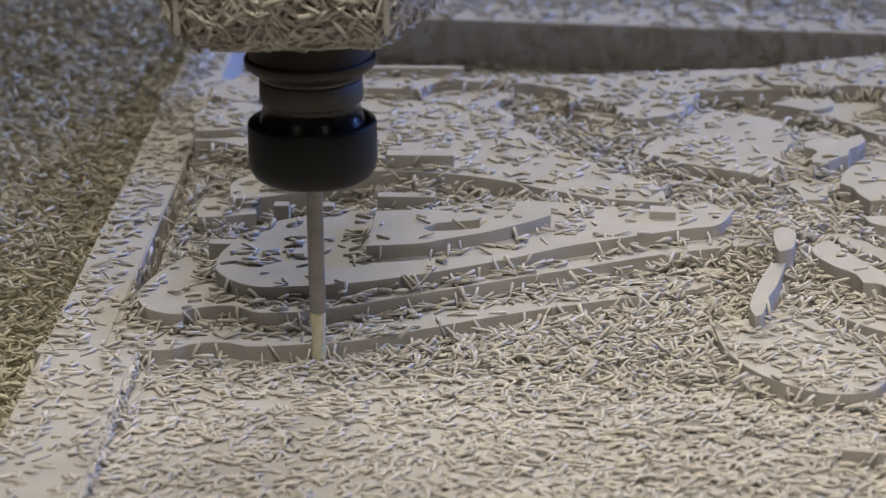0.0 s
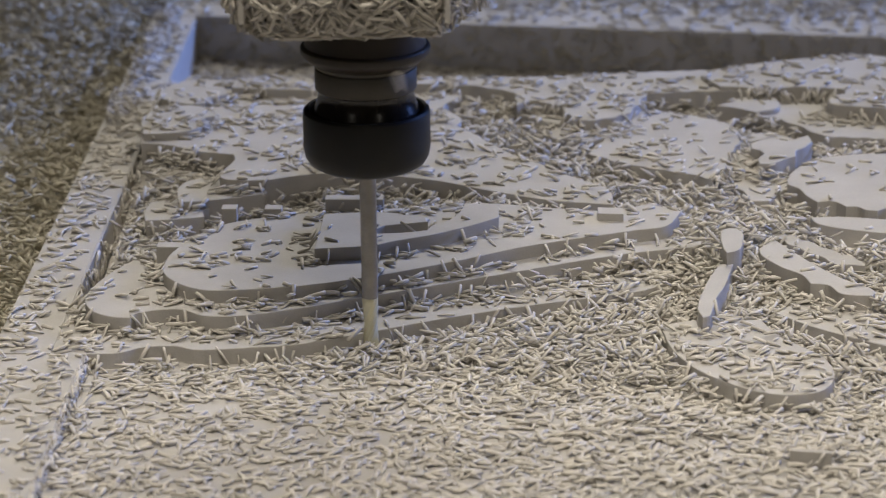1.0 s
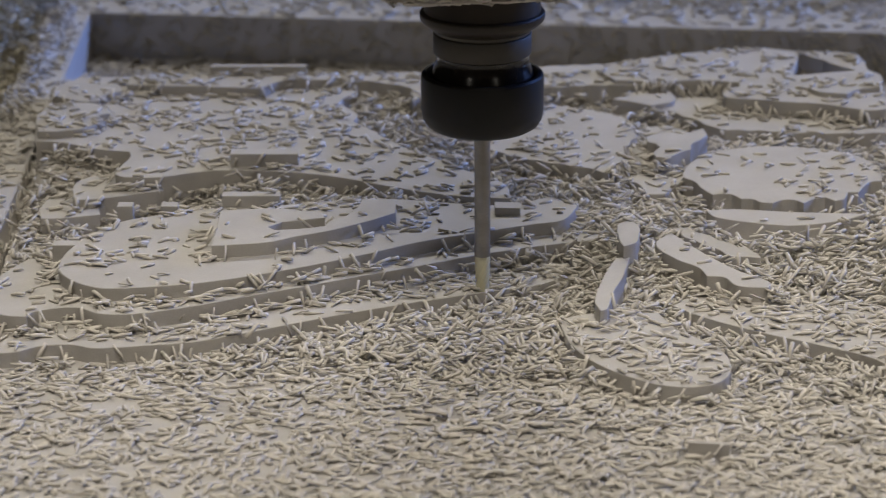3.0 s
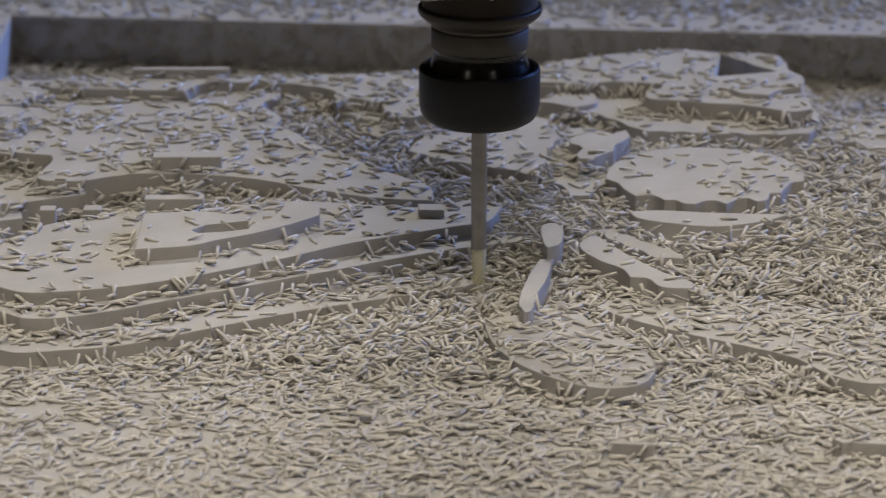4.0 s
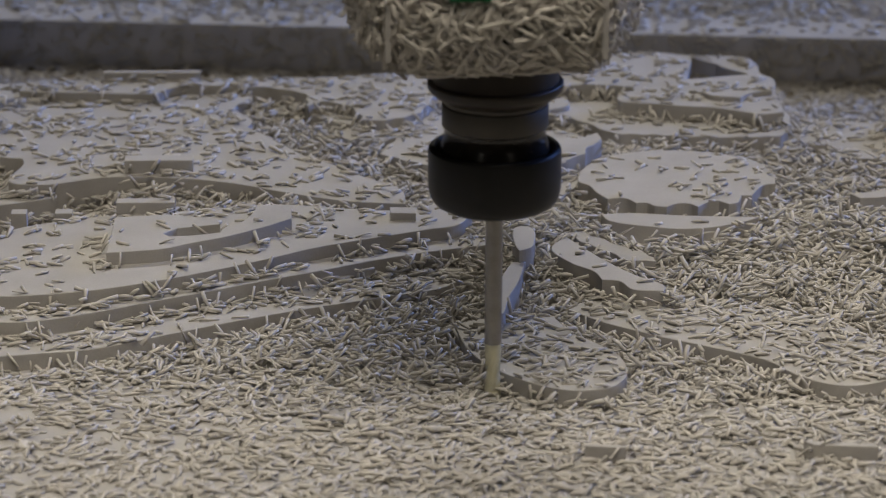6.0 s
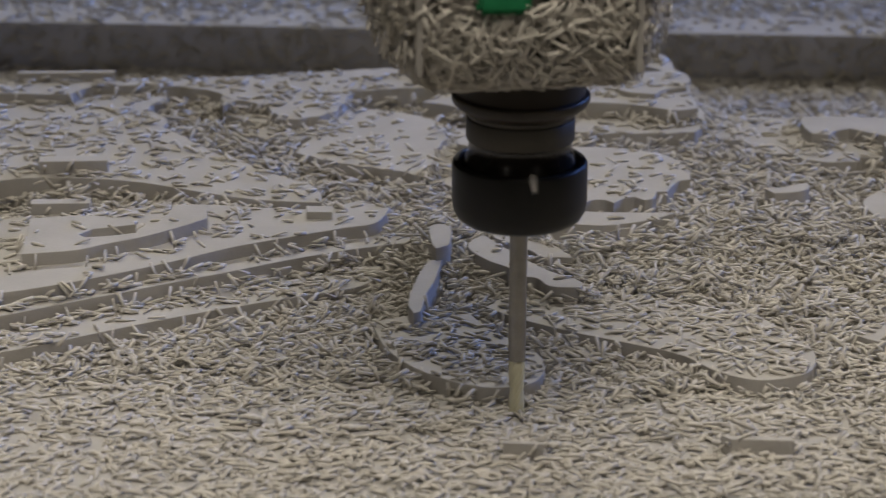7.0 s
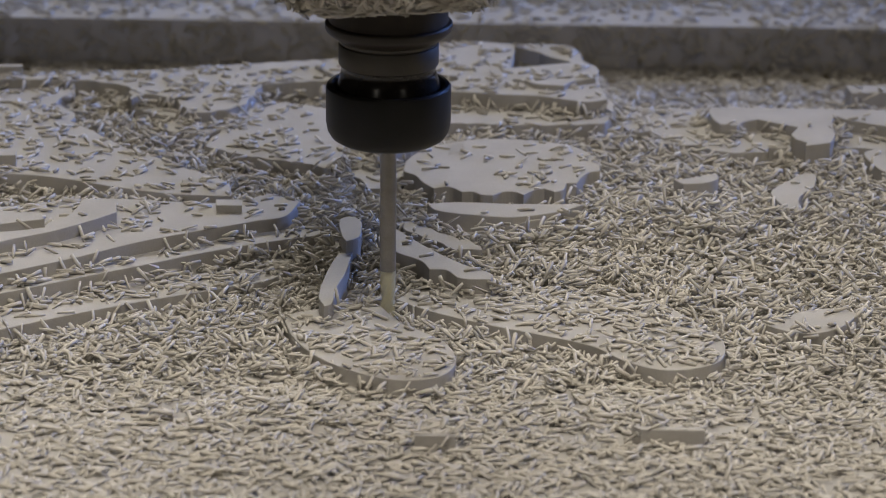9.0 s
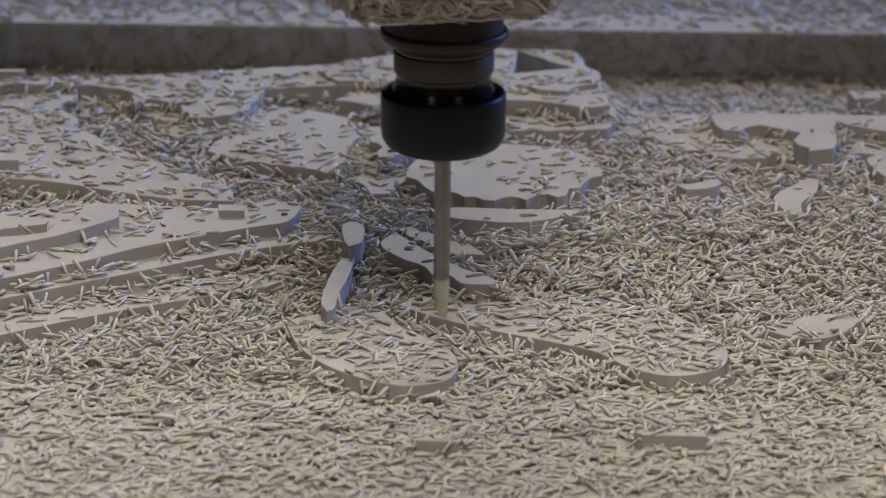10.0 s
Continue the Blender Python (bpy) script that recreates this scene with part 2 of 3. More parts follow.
layer("scroll", 0.0235, 0.0165, [(0.1518, 1.2346), (0.1539, 1.2288), (0.1665, 1.2254), (0.1795, 1.2211), (0.1952, 1.2176), (0.2076, 1.2105), (0.2175, 1.2055), (0.2278, 1.2087), (0.2293, 1.2399), (0.2327, 1.2644), (0.2280, 1.2747), (0.2282, 1.2932), (0.2199, 1.3062), (0.2115, 1.3076), (0.209, 1.2914), (0.2217, 1.2735), (0.1896, 1.2657), (0.1979, 1.3045), (0.2086, 1.2925), (0.2109, 1.3077), (0.1973, 1.3093), (0.1779, 1.3155), (0.1336, 1.3047), (0.1037, 1.2883), (0.0941, 1.2795), (0.1021, 1.2601), (0.1289, 1.2570), (0.1403, 1.2594), (0.1608, 1.2546), (0.1611, 1.2477), (0.1550, 1.2431)])
layer("scroll_step", 0.026, 0.0235, [(0.1924, 1.2359), (0.1973, 1.2289), (0.2097, 1.2246), (0.2158, 1.2320), (0.2270, 1.2363), (0.2288, 1.2539), (0.2160, 1.2465), (0.1988, 1.2424)])
layer("flower", 0.0205, 0, [(0.11, 1.1773), (0.1157, 1.1823), (0.1211, 1.1847), (0.127, 1.1801), (0.1374, 1.1893), (0.1384, 1.1796), (0.1338, 1.1711), (0.1299, 1.1661), (0.1285, 1.1577), (0.1244, 1.1545), (0.12, 1.1496), (0.1159, 1.1465), (0.1116, 1.1467), (0.1115, 1.1542), (0.1148, 1.1616), (0.1134, 1.1668), (0.1098, 1.1695)])
layer("scalloped_disc", 0.016, 0, [(0.1225, 1.1321), (0.1268, 1.1255), (0.1291, 1.1159), (0.1330, 1.1064), (0.1374, 1.1077), (0.1412, 1.1068), (0.1447, 1.1005), (0.1496, 1.1003), (0.1523, 1.0963), (0.1574, 1.0946), (0.1625, 1.0989), (0.1674, 1.0987), (0.1709, 1.0940), (0.1759, 1.0998), (0.1812, 1.1019), (0.1849, 1.0971), (0.1889, 1.0993), (0.1921, 1.1084), (0.1966, 1.1082), (0.2039, 1.1220), (0.2098, 1.1241), (0.2108, 1.1403), (0.2027, 1.1615), (0.1734, 1.1747), (0.1467, 1.1708), (0.1294, 1.1547)])
layer("crescent_leaf", 0.0135, 0, [(0.1287, 1.0934), (0.1318, 1.0843), (0.1478, 1.0762), (0.1643, 1.0725), (0.1845, 1.0782), (0.1966, 1.0866), (0.1811, 1.0880), (0.1619, 1.0904), (0.1427, 1.0942)])
layer("stem", 0.013, 0, [(0.0734, 0.9870), (0.0748, 0.9758), (0.0777, 0.9781), (0.0813, 0.9961), (0.0861, 1.0119), (0.0914, 1.0371), (0.0853, 1.0360), (0.0791, 1.0155)])
layer("stem_head", 0.0185, 0, [(0.0873, 1.0559), (0.0886, 1.063), (0.0917, 1.0656), (0.0949, 1.0646), (0.0969, 1.0579), (0.0957, 1.0467), (0.0943, 1.0398), (0.0915, 1.0366), (0.0885, 1.0347), (0.0874, 1.0404)])
layer("rounded_leaf", 0.0065, 0, [(0.0589, 0.9832), (0.0622, 0.9589), (0.0691, 0.9409), (0.0806, 0.9258), (0.0964, 0.9150), (0.1113, 0.9158), (0.1186, 0.9239), (0.1212, 0.9349), (0.1192, 0.9500), (0.1132, 0.9600), (0.1055, 0.9703), (0.1011, 0.9817), (0.0988, 0.9900), (0.0818, 0.9903), (0.0682, 0.9885)])
layer("ridge", 0.013, 0, [(0.1033, 1.0517), (0.1098, 1.0342), (0.1180, 1.0237), (0.1204, 1.0136), (0.1271, 1.0120), (0.1316, 1.0021), (0.1435, 0.9996), (0.1448, 1.0060), (0.1337, 1.0196), (0.1222, 1.0404), (0.1107, 1.0670)])
layer("low_ridge", 0.0125, 0, [(0.1112, 1.0727), (0.1193, 1.0580), (0.1276, 1.0471), (0.1336, 1.0379), (0.1446, 1.0360), (0.1436, 1.0429), (0.1312, 1.0575), (0.1186, 1.0738)])
layer("long_leaf", 0.0065, 0, [(0.1050, 0.9976), (0.1170, 0.9839), (0.1292, 0.9736), (0.1413, 0.9646), (0.1575, 0.9541), (0.1751, 0.9407), (0.1852, 0.9243), (0.1984, 0.9147), (0.2141, 0.9171), (0.2224, 0.9253), (0.2259, 0.9435), (0.2208, 0.9589), (0.2112, 0.9783), (0.1848, 0.9965), (0.1522, 1.0093), (0.1203, 1.0122)])
layer("small_leaf", 0.0065, 0, [(0.2444, 0.9585), (0.2525, 0.9499), (0.2627, 0.9460), (0.2755, 0.9520), (0.2859, 0.9651), (0.2785, 0.9720), (0.2590, 0.9676)])
layer("rear_terrace", 0.012, 0, [(0.2462, 1.1739), (0.2550, 1.1714), (0.2676, 1.1677), (0.2695, 1.1615), (0.2787, 1.1573), (0.2924, 1.1570), (0.2965, 1.1626), (0.3064, 1.1617), (0.3122, 1.1527), (0.3327, 1.1595), (0.3623, 1.1500), (0.3872, 1.1435), (0.4131, 1.2084), (0.2352, 1.2312), (0.2284, 1.2012), (0.2481, 1.1905)])
layer("hook", 0.0178, 0, [(0.2763, 1.2029), (0.2758, 1.1919), (0.2774, 1.1828), (0.2849, 1.1803), (0.2888, 1.1854), (0.2965, 1.1892), (0.3082, 1.1792), (0.3127, 1.1752), (0.3067, 1.1642), (0.3071, 1.1572), (0.3111, 1.1517), (0.3093, 1.1467), (0.3220, 1.1507), (0.3265, 1.1608), (0.3309, 1.1827), (0.3353, 1.1914), (0.3390, 1.1847), (0.3526, 1.1745), (0.3714, 1.1639), (0.3808, 1.1958), (0.2901, 1.2092), (0.2784, 1.2102)])
layer("curl", 0.0105, 0, [(0.2851, 1.1079), (0.2827, 1.1003), (0.2840, 1.0855), (0.2843, 1.0764), (0.2912, 1.0788), (0.2940, 1.0954), (0.3042, 1.1102), (0.3094, 1.1258), (0.3053, 1.1303), (0.2947, 1.1190)])
layer("small_crescent", 0.0158, 0, [(0.2404, 1.1095), (0.2434, 1.1029), (0.2538, 1.1043), (0.2605, 1.1101), (0.2603, 1.1165), (0.2503, 1.1118)])
layer("rear_leaf", 0.013, 0, [(0.3379, 1.1490), (0.3372, 1.1322), (0.3398, 1.1196), (0.3496, 1.1066), (0.3672, 1.1131), (0.3680, 1.1421), (0.3476, 1.1550)])
layer("side_step", 0.0135, 0, [(-0.1456, 1.1151), (-0.1354, 1.1164), (-0.1210, 1.1215), (-0.1076, 1.1267), (-0.1083, 1.1354), (-0.1274, 1.1358), (-0.1308, 1.1495), (-0.1424, 1.1465), (-0.1476, 1.1362)])
layer("side_block", 0.0098, 0, [(-0.1584, 1.1011), (-0.1499, 1.1017), (-0.1332, 1.1058), (-0.1349, 1.1150), (-0.1281, 1.1209), (-0.1447, 1.1314), (-0.1591, 1.1263), (-0.1603, 1.1125)])
layer("front_tab", 0.0065, 0, [(0.0980, 0.8660), (0.0978, 0.8640), (0.1121, 0.8617), (0.1124, 0.8636)])
layer("front_tab", 0.0065, 0, [(0.1757, 0.8645), (0.1786, 0.8612), (0.2010, 0.8581), (0.2000, 0.8612)])
layer("rear_bar", 0.027, 0.0, [(-0.0962, 1.2778), (-0.0489, 1.2766), (-0.0489, 1.2806), (-0.0962, 1.2818)])
layer("rear_bar", 0.0165, 0.0, [(0.354, 1.2319), (0.3809, 1.2317), (0.3809, 1.2437), (0.354, 1.2439)])
layer("cross_bar", 0.0245, 0.0185, [(-0.0786, 1.1439), (-0.0483, 1.1432), (-0.0483, 1.1512), (-0.0786, 1.1519)])
layer("short_bar", 0.0235, 0.0185, [(-0.0790, 1.0886), (-0.0541, 1.0881), (-0.0541, 1.0941), (-0.0790, 1.0946)])
layer("stub", 0.023, 0.013, [(-0.1225, 1.0776), (-0.1160, 1.0775), (-0.1160, 1.0835), (-0.1225, 1.0836)])
layer("stub", 0.0185, 0.0065, [(-0.1459, 1.0424), (-0.1352, 1.0422), (-0.1352, 1.0482), (-0.1459, 1.0484)])
layer("stub", 0.0218, 0.0185, [(0.0371, 1.0748), (0.0478, 1.0738), (0.0478, 1.0818), (0.0371, 1.0828)])
layer("stub", 0.0195, 0.0125, [(-0.1051, 1.0875), (-0.0978, 1.0873), (-0.0978, 1.0933), (-0.1051, 1.0935)])


def rear(x):
    """The front edge of the rear border, which lies a little askew."""
    return 1.437 - 0.133 * x


FLOOR_OUTLINE = [(-0.185, 0.62), (0.75, 0.62), (0.75, 1.20), (0.244, 1.232), (0.238, 1.30), (0.14, 1.30), (-0.03, 1.282), (-0.168, 1.285), (-0.168, 1.205),
                 (-0.150, 1.16), (-0.149, 1.035), (-0.165, 0.985), (-0.185, 0.965)]
# the panel borrows the dark bed colour to put the trench's shade in
part("bottom_panel", slab([(-0.198, 0.62), (0.80, 0.62), (0.80, rear(0.80) + 0.002), (-0.198, rear(-0.198) + 0.002)], -0.0253, -0.019), BED, board, "bottom panel of the trench, coloured dark to stand for shade")
part("pocket_floor", slab(FLOOR_OUTLINE, -0.0192, 0.0), BOARD, board, "flat milled pocket floor")
part("side_border", box((-0.1994, 0.953, -0.0254), (-0.1756, 1.4598, BORDER), 0.0006), BOARD, board)
part("side_border", box((-0.1994, 0.62, -0.0254), (-0.1629, 0.9526, BORDER), 0.0006), BOARD, board)
part("rear_border", slab([(-0.80, rear(-0.80)), (1.2, rear(1.2)), (1.25, rear(1.2) + 0.35), (-0.75, rear(-0.8) + 0.35)], -0.0254, BORDER), BOARD, board)
SHAPES = [(FLOOR_OUTLINE, 0.0)]


def rippled(outline, size=0.0010, wave=0.0085):
    """The outline with the shallow scallops that the cutter left."""
    out, run = [], 0.0
    n = len(outline)
    for i in range(n):
        a, b = Vector(outline[i - 1]), Vector(outline[(i + 1) % n])
        run += (Vector(outline[i]) - a).length
        d = (b - a).normalized()
        k = size * math.sin(2 * math.pi * run / wave + 1.3 * math.sin(run * 90))
        out.append((outline[i][0] + d.y * k, outline[i][1] - d.x * k))
    return out


for name, top, foot, pts in LAYERS:
    outline = smooth_outline(pts, crisp=0.55 if name in ("flower", "stem_head", "hook", "carved_bracket") else 1.0) if len(pts) > 5 else pts
    if name in ("lower_arm", "upper_arm", "scroll_base", "rear_terrace", "low_ridge"):
        outline = rippled(outline, 0.0006, 0.0125)
    part(name, slab(outline, foot - 0.0002 if foot else -0.0002, top), BOARD, board)
    SHAPES.append((outline, top))

# ---- height of the board below any place, on a grid of one millimetre ----
GX, GY, GS = -0.62, 0.72, 0.001
NX, NY = 1340, 1000
gx, gy = np.meshgrid(GX + GS * np.arange(NX), GY + GS * np.arange(NY), indexing="ij")
height = np.full((NX, NY), -0.0255)
height[(gx > -0.199)] = -0.019
height[gy > rear(gx)] = BORDER


def inside(outline):
    res = np.zeros((NX, NY), bool)
    p = np.array(outline)
    i0, j0 = max(0, int((p[:, 0].min() - GX) / GS) - 1), max(0, int((p[:, 1].min() - GY) / GS) - 1)
    i1, j1 = min(NX, int((p[:, 0].max() - GX) / GS) + 2), min(NY, int((p[:, 1].max() - GY) / GS) + 2)
    x, y = gx[i0:i1, j0:j1], gy[i0:i1, j0:j1]
    odd = np.zeros(x.shape, bool)
    for (xa, ya), (xb, yb) in zip(p, np.roll(p, -1, 0)):
        if ya != yb:
            odd ^= ((ya > y) != (yb > y)) & (x < (xb - xa) * (y - ya) / (yb - ya) + xa)
    res[i0:i1, j0:j1] = odd
    return res


for outline, top in SHAPES:
    m = inside(outline)
    height[m] = np.maximum(height[m], top)
m = (gx > -0.1994) & (gx < -0.1756) & (gy < rear(gx)) | (gx > -0.1994) & (gx < -0.1629) & (gy < 0.9526)
height[m] = BORDER


def ease(u):
    u = np.clip(u, 0, 1)
    return u * u * (3 - 2 * u)


def clumps(x, y, s, seed):
    """Smooth noise between 0 and 1 for drifts."""
    r = np.random.default_rng(seed)
    v = np.zeros_like(x)
    for k in range(7):
        a, f = r.uniform(0, 2 * math.pi), s * r.uniform(0.6, 1.7)
        v += np.sin((x * math.cos(a) + y * math.sin(a)) * f + r.uniform(0, 6))
    return 1 / (1 + np.exp(-1.1 * v))


def hollow(x, y):
    """One in the open hollow beside the left border."""
    return ease((-0.075 - x) / 0.03) * ease((1.19 - y) / 0.03)


def drift(x, y):
    """Height of the packed shavings that fill the rear hollows and the side trench."""
    d = (0.0055 + 0.0037 * ease((x + 0.10) / 0.05) + 0.003 * ease((-0.1 - x) / 0.03) * ease((y - 1.15) / 0.04)) * ease((y - 1.0 + 0.11 * x + 0.022 * ease((x - 0.07) / 0.04)) / 0.10) - 0.001
    d = d + 0.0022 * (clumps(x, y, 90, 21) - 0.5) + 0.001 * (clumps(x, y, 400, 22) - 0.5)
    d = d - 0.0025 * hollow(x, y) + 0.005 * np.exp(-((x + 0.150) / 0.020) ** 2 - ((y - 1.165) / 0.022) ** 2)
    d = d - 0.0035 * np.exp(-((x - 0.165) / 0.045) ** 2 - ((y - 1.066) / 0.016) ** 2)
    return d - 0.0110 * ease((-0.167 - x) / 0.006) * ease((1.24 - y) / 0.06) - 0.0035 * ease((x - 0.23) / 0.05) - 0.0024 * ease((x - 0.02) / 0.05) * ease((y - 1.07) / 0.03)


def packed_shavings():
    xs, ys = np.arange(-0.1750, 0.58, 0.003), np.linspace(0.0, 1.0, 110)
    x, y = np.meshgrid(xs, ys, indexing="ij")
    y = 0.93 + y * (rear(x) - 0.158 - 0.93)
    z = drift(x, y)
    verts = np.stack([x, y, z], -1).reshape(-1, 3)
    n = len(ys)
    quads = [(i * n + j, (i + 1) * n + j, (i + 1) * n + j + 1, i * n + j + 1) for i in range(len(xs) - 1) for j in range(n - 1)]
    me = bpy.data.meshes.new("packed_shavings")
    me.from_pydata(verts.tolist(), [], quads)
    me.materials.append(SHAVING)
    me.shade_smooth()
    tagged(new("packed_shavings", me), "packed pale shavings filling the hollows of the board", "shavings", kind="stuff")


packed_shavings()
m = (gx > -0.1750) & (gx < 0.58) & (gy > 0.93) & (gy < rear(gx) - 0.158)
height[m] = np.maximum(height[m], drift(gx[m], gy[m]))


def bed_heap(x, y):
    """Height of the shavings heaped on the bed, rising towards the rear border."""
    back = rear(x) - y
    d = -0.0245 + 0.0235 * ease((0.22 - back) / 0.21) + 0.006 * ease((-0.200 - x) / 0.02)
    return d + 0.004 * (clumps(x, y, 70, 31) - 0.5) + 0.0025 * (clumps(x, y, 260, 32) - 0.5)


def heaped_shavings():
    xs, ys = np.linspace(-0.62, -0.1998, 110), np.linspace(0.0, 1.0, 190)
    x, y = np.meshgrid(xs, ys, indexing="ij")
    y = 0.74 + y * (rear(x) - 0.0005 - 0.74)
    verts = np.stack([x, y, bed_heap(x, y)], -1).reshape(-1, 3)
    n = len(ys)
    quads = [(i * n + j, (i + 1) * n + j, (i + 1) * n + j + 1, i * n + j + 1) for i in range(len(xs) - 1) for j in range(n - 1)]
    me = bpy.data.meshes.new("heaped_shavings")
    me.from_pydata(verts.tolist(), [], quads)
    me.materials.append(BROWN_SHAVING)
    me.shade_smooth()
    tagged(new("heaped_shavings", me), "brown shavings packed on the router bed", "shavings", kind="stuff")


heaped_shavings()
m = (gx < -0.1998) & (gy > 0.74) & (gy < rear(gx))
height[m] = bed_heap(gx[m], gy[m])


def cell(x, y):
    return np.clip(((x - GX) / GS).round().astype(int), 0, NX - 1), np.clip(((y - GY) / GS).round().astype(int), 0, NY - 1)


def ground(x, y):
    return height[cell(x, y)]


def swept(name, reach):
    """A strip before the foot of a layer, freshly cut and blown clear."""
    for (n, top, foot, pts), (outline, _) in zip(LAYERS, SHAPES[1:]):
        if n == name:
            return inside([(x, y - reach) for x, y in outline]) & ~inside(outline)


# tops that the cutter's draught has swept almost bare
SWEPT = ("crescent_leaf", "stem", "stem_head", "carved_bracket", "flower", "hook", "curl", "ridge", "low_ridge", "small_crescent", "front_tab", "cross_bar", "short_bar", "stub", "rear_bar")
clean = np.zeros((NX, NY))
for (name, top, foot, pts), (outline, _) in zip(LAYERS, SHAPES[1:]):
    if name in SWEPT:
        clean[inside(outline)] = 1.0
clean[swept("lower_terrace", 0.009) & (gx < -0.07)] = 0.75
clean[swept("lower_terrace", 0.006) & (gx >= -0.07) & (gx < 0.03)] = 0.5
clean[swept("rounded_leaf", 0.005) & (gx > 0.088)] = 0.6
clean[swept("long_leaf", 0.004)] = 0.4
for name, reach, share in (("scalloped_disc", 0.008, 0.75), ("crescent_leaf", 0.012, 0.85), ("front_tab", 0.005, 0.9), ("ridge", 0.005, 0.5)):
    clean[swept(name, reach)] = share


# ---- shavings ----
def shaving_shapes(count, rng):
    """Curled slivers, one millimetre-scale template each: stations along x, four corners a station."""
    shapes = []
    for _ in range(count):
        n, bend, twist = 3, rng.normal(0, 0.14), rng.normal(0, 0.35)
        verts, ends = [], (rng.uniform(0.55, 1.1), rng.uniform(0.75, 1.15))
        flat = rng.uniform(0.5, 1.05)
        for k in range(n):
            u = k / (n - 1) * 2 - 1
            w = (1 - (1 - ends[u > 0]) * abs(u) ** 3) * rng.uniform(0.85, 1.1)
            cy, cz, a = bend * (u * u - 0.4) * 0.35, -0.05 * u * u + rng.uniform(-0.03, 0.03), twist * u * 0.5
            for dy, dz in ((-0.45, 0.0), (0.45, 0.03), (0.33, 0.62), (-0.30, 0.68)):
                dy, dz = dy * w, dz * w * flat
                verts.append((u * 0.5, cy + dy * math.cos(a) - dz * math.sin(a), cz + dy * math.sin(a) + dz * math.cos(a)))
        shapes.append(verts)
    return np.array(shapes)


faces = []
for k in range(2):
    for c in range(4):
        faces.append((4 * k + c, 4 * k + (c + 1) % 4, 4 * k + 4 + (c + 1) % 4, 4 * k + 4 + c))
faces += [(3, 2, 1, 0), (8, 9, 10, 11)]
SLIVER_FACES = np.array(faces)
RNG = np.random.default_rng(7)
SLIVERS = shaving_shapes(24, RNG)


def slivers_mesh(name, place, yaw, pitch, roll, length, width, mat, parent=None):
    n = len(place)
    base = SLIVERS[RNG.integers(0, len(SLIVERS), n)] * np.stack([length, width, width], -1)[:, None, :]
    cr, sr, cp, sp, cy, sy = np.cos(roll), np.sin(roll), np.cos(pitch), np.sin(pitch), np.cos(yaw), np.sin(yaw)
    x, y, z = base[..., 0], base[..., 1], base[..., 2]
    y, z = y * cr[:, None] - z * sr[:, None], y * sr[:, None] + z * cr[:, None]
    x, z = x * cp[:, None] - z * sp[:, None], x * sp[:, None] + z * cp[:, None]
    x, y = x * cy[:, None] - y * sy[:, None], x * sy[:, None] + y * cy[:, None]
    verts = np.stack([x, y, z], -1) + place[:, None, :]
    me = bpy.data.meshes.new(name)
    fc = (SLIVER_FACES[None] + 12 * np.arange(n)[:, None, None]).reshape(-1, 4)
    me.vertices.add(n * 12)
    me.vertices.foreach_set("co", verts.reshape(-1).astype(np.float32))
    me.loops.add(fc.size)
    me.loops.foreach_set("vertex_index", fc.reshape(-1).astype(np.int32))
    me.polygons.add(len(fc))
    me.polygons.foreach_set("loop_start", np.arange(0, fc.size, 4, dtype=np.int32))
    me.update(calc_edges=True)
    me.materials.append(mat)
    ob = new(name, me)
    ob.parent = parent
    return ob


def step_above(x, y, h, reach=0.007):
    """One where a step rises close by."""
    top = h
    for k in range(8):
        a = k * math.pi / 4
        top = np.maximum(top, ground(x + reach * math.cos(a), y + reach * math.sin(a)))
    return (top - h > 0.003).astype(float)


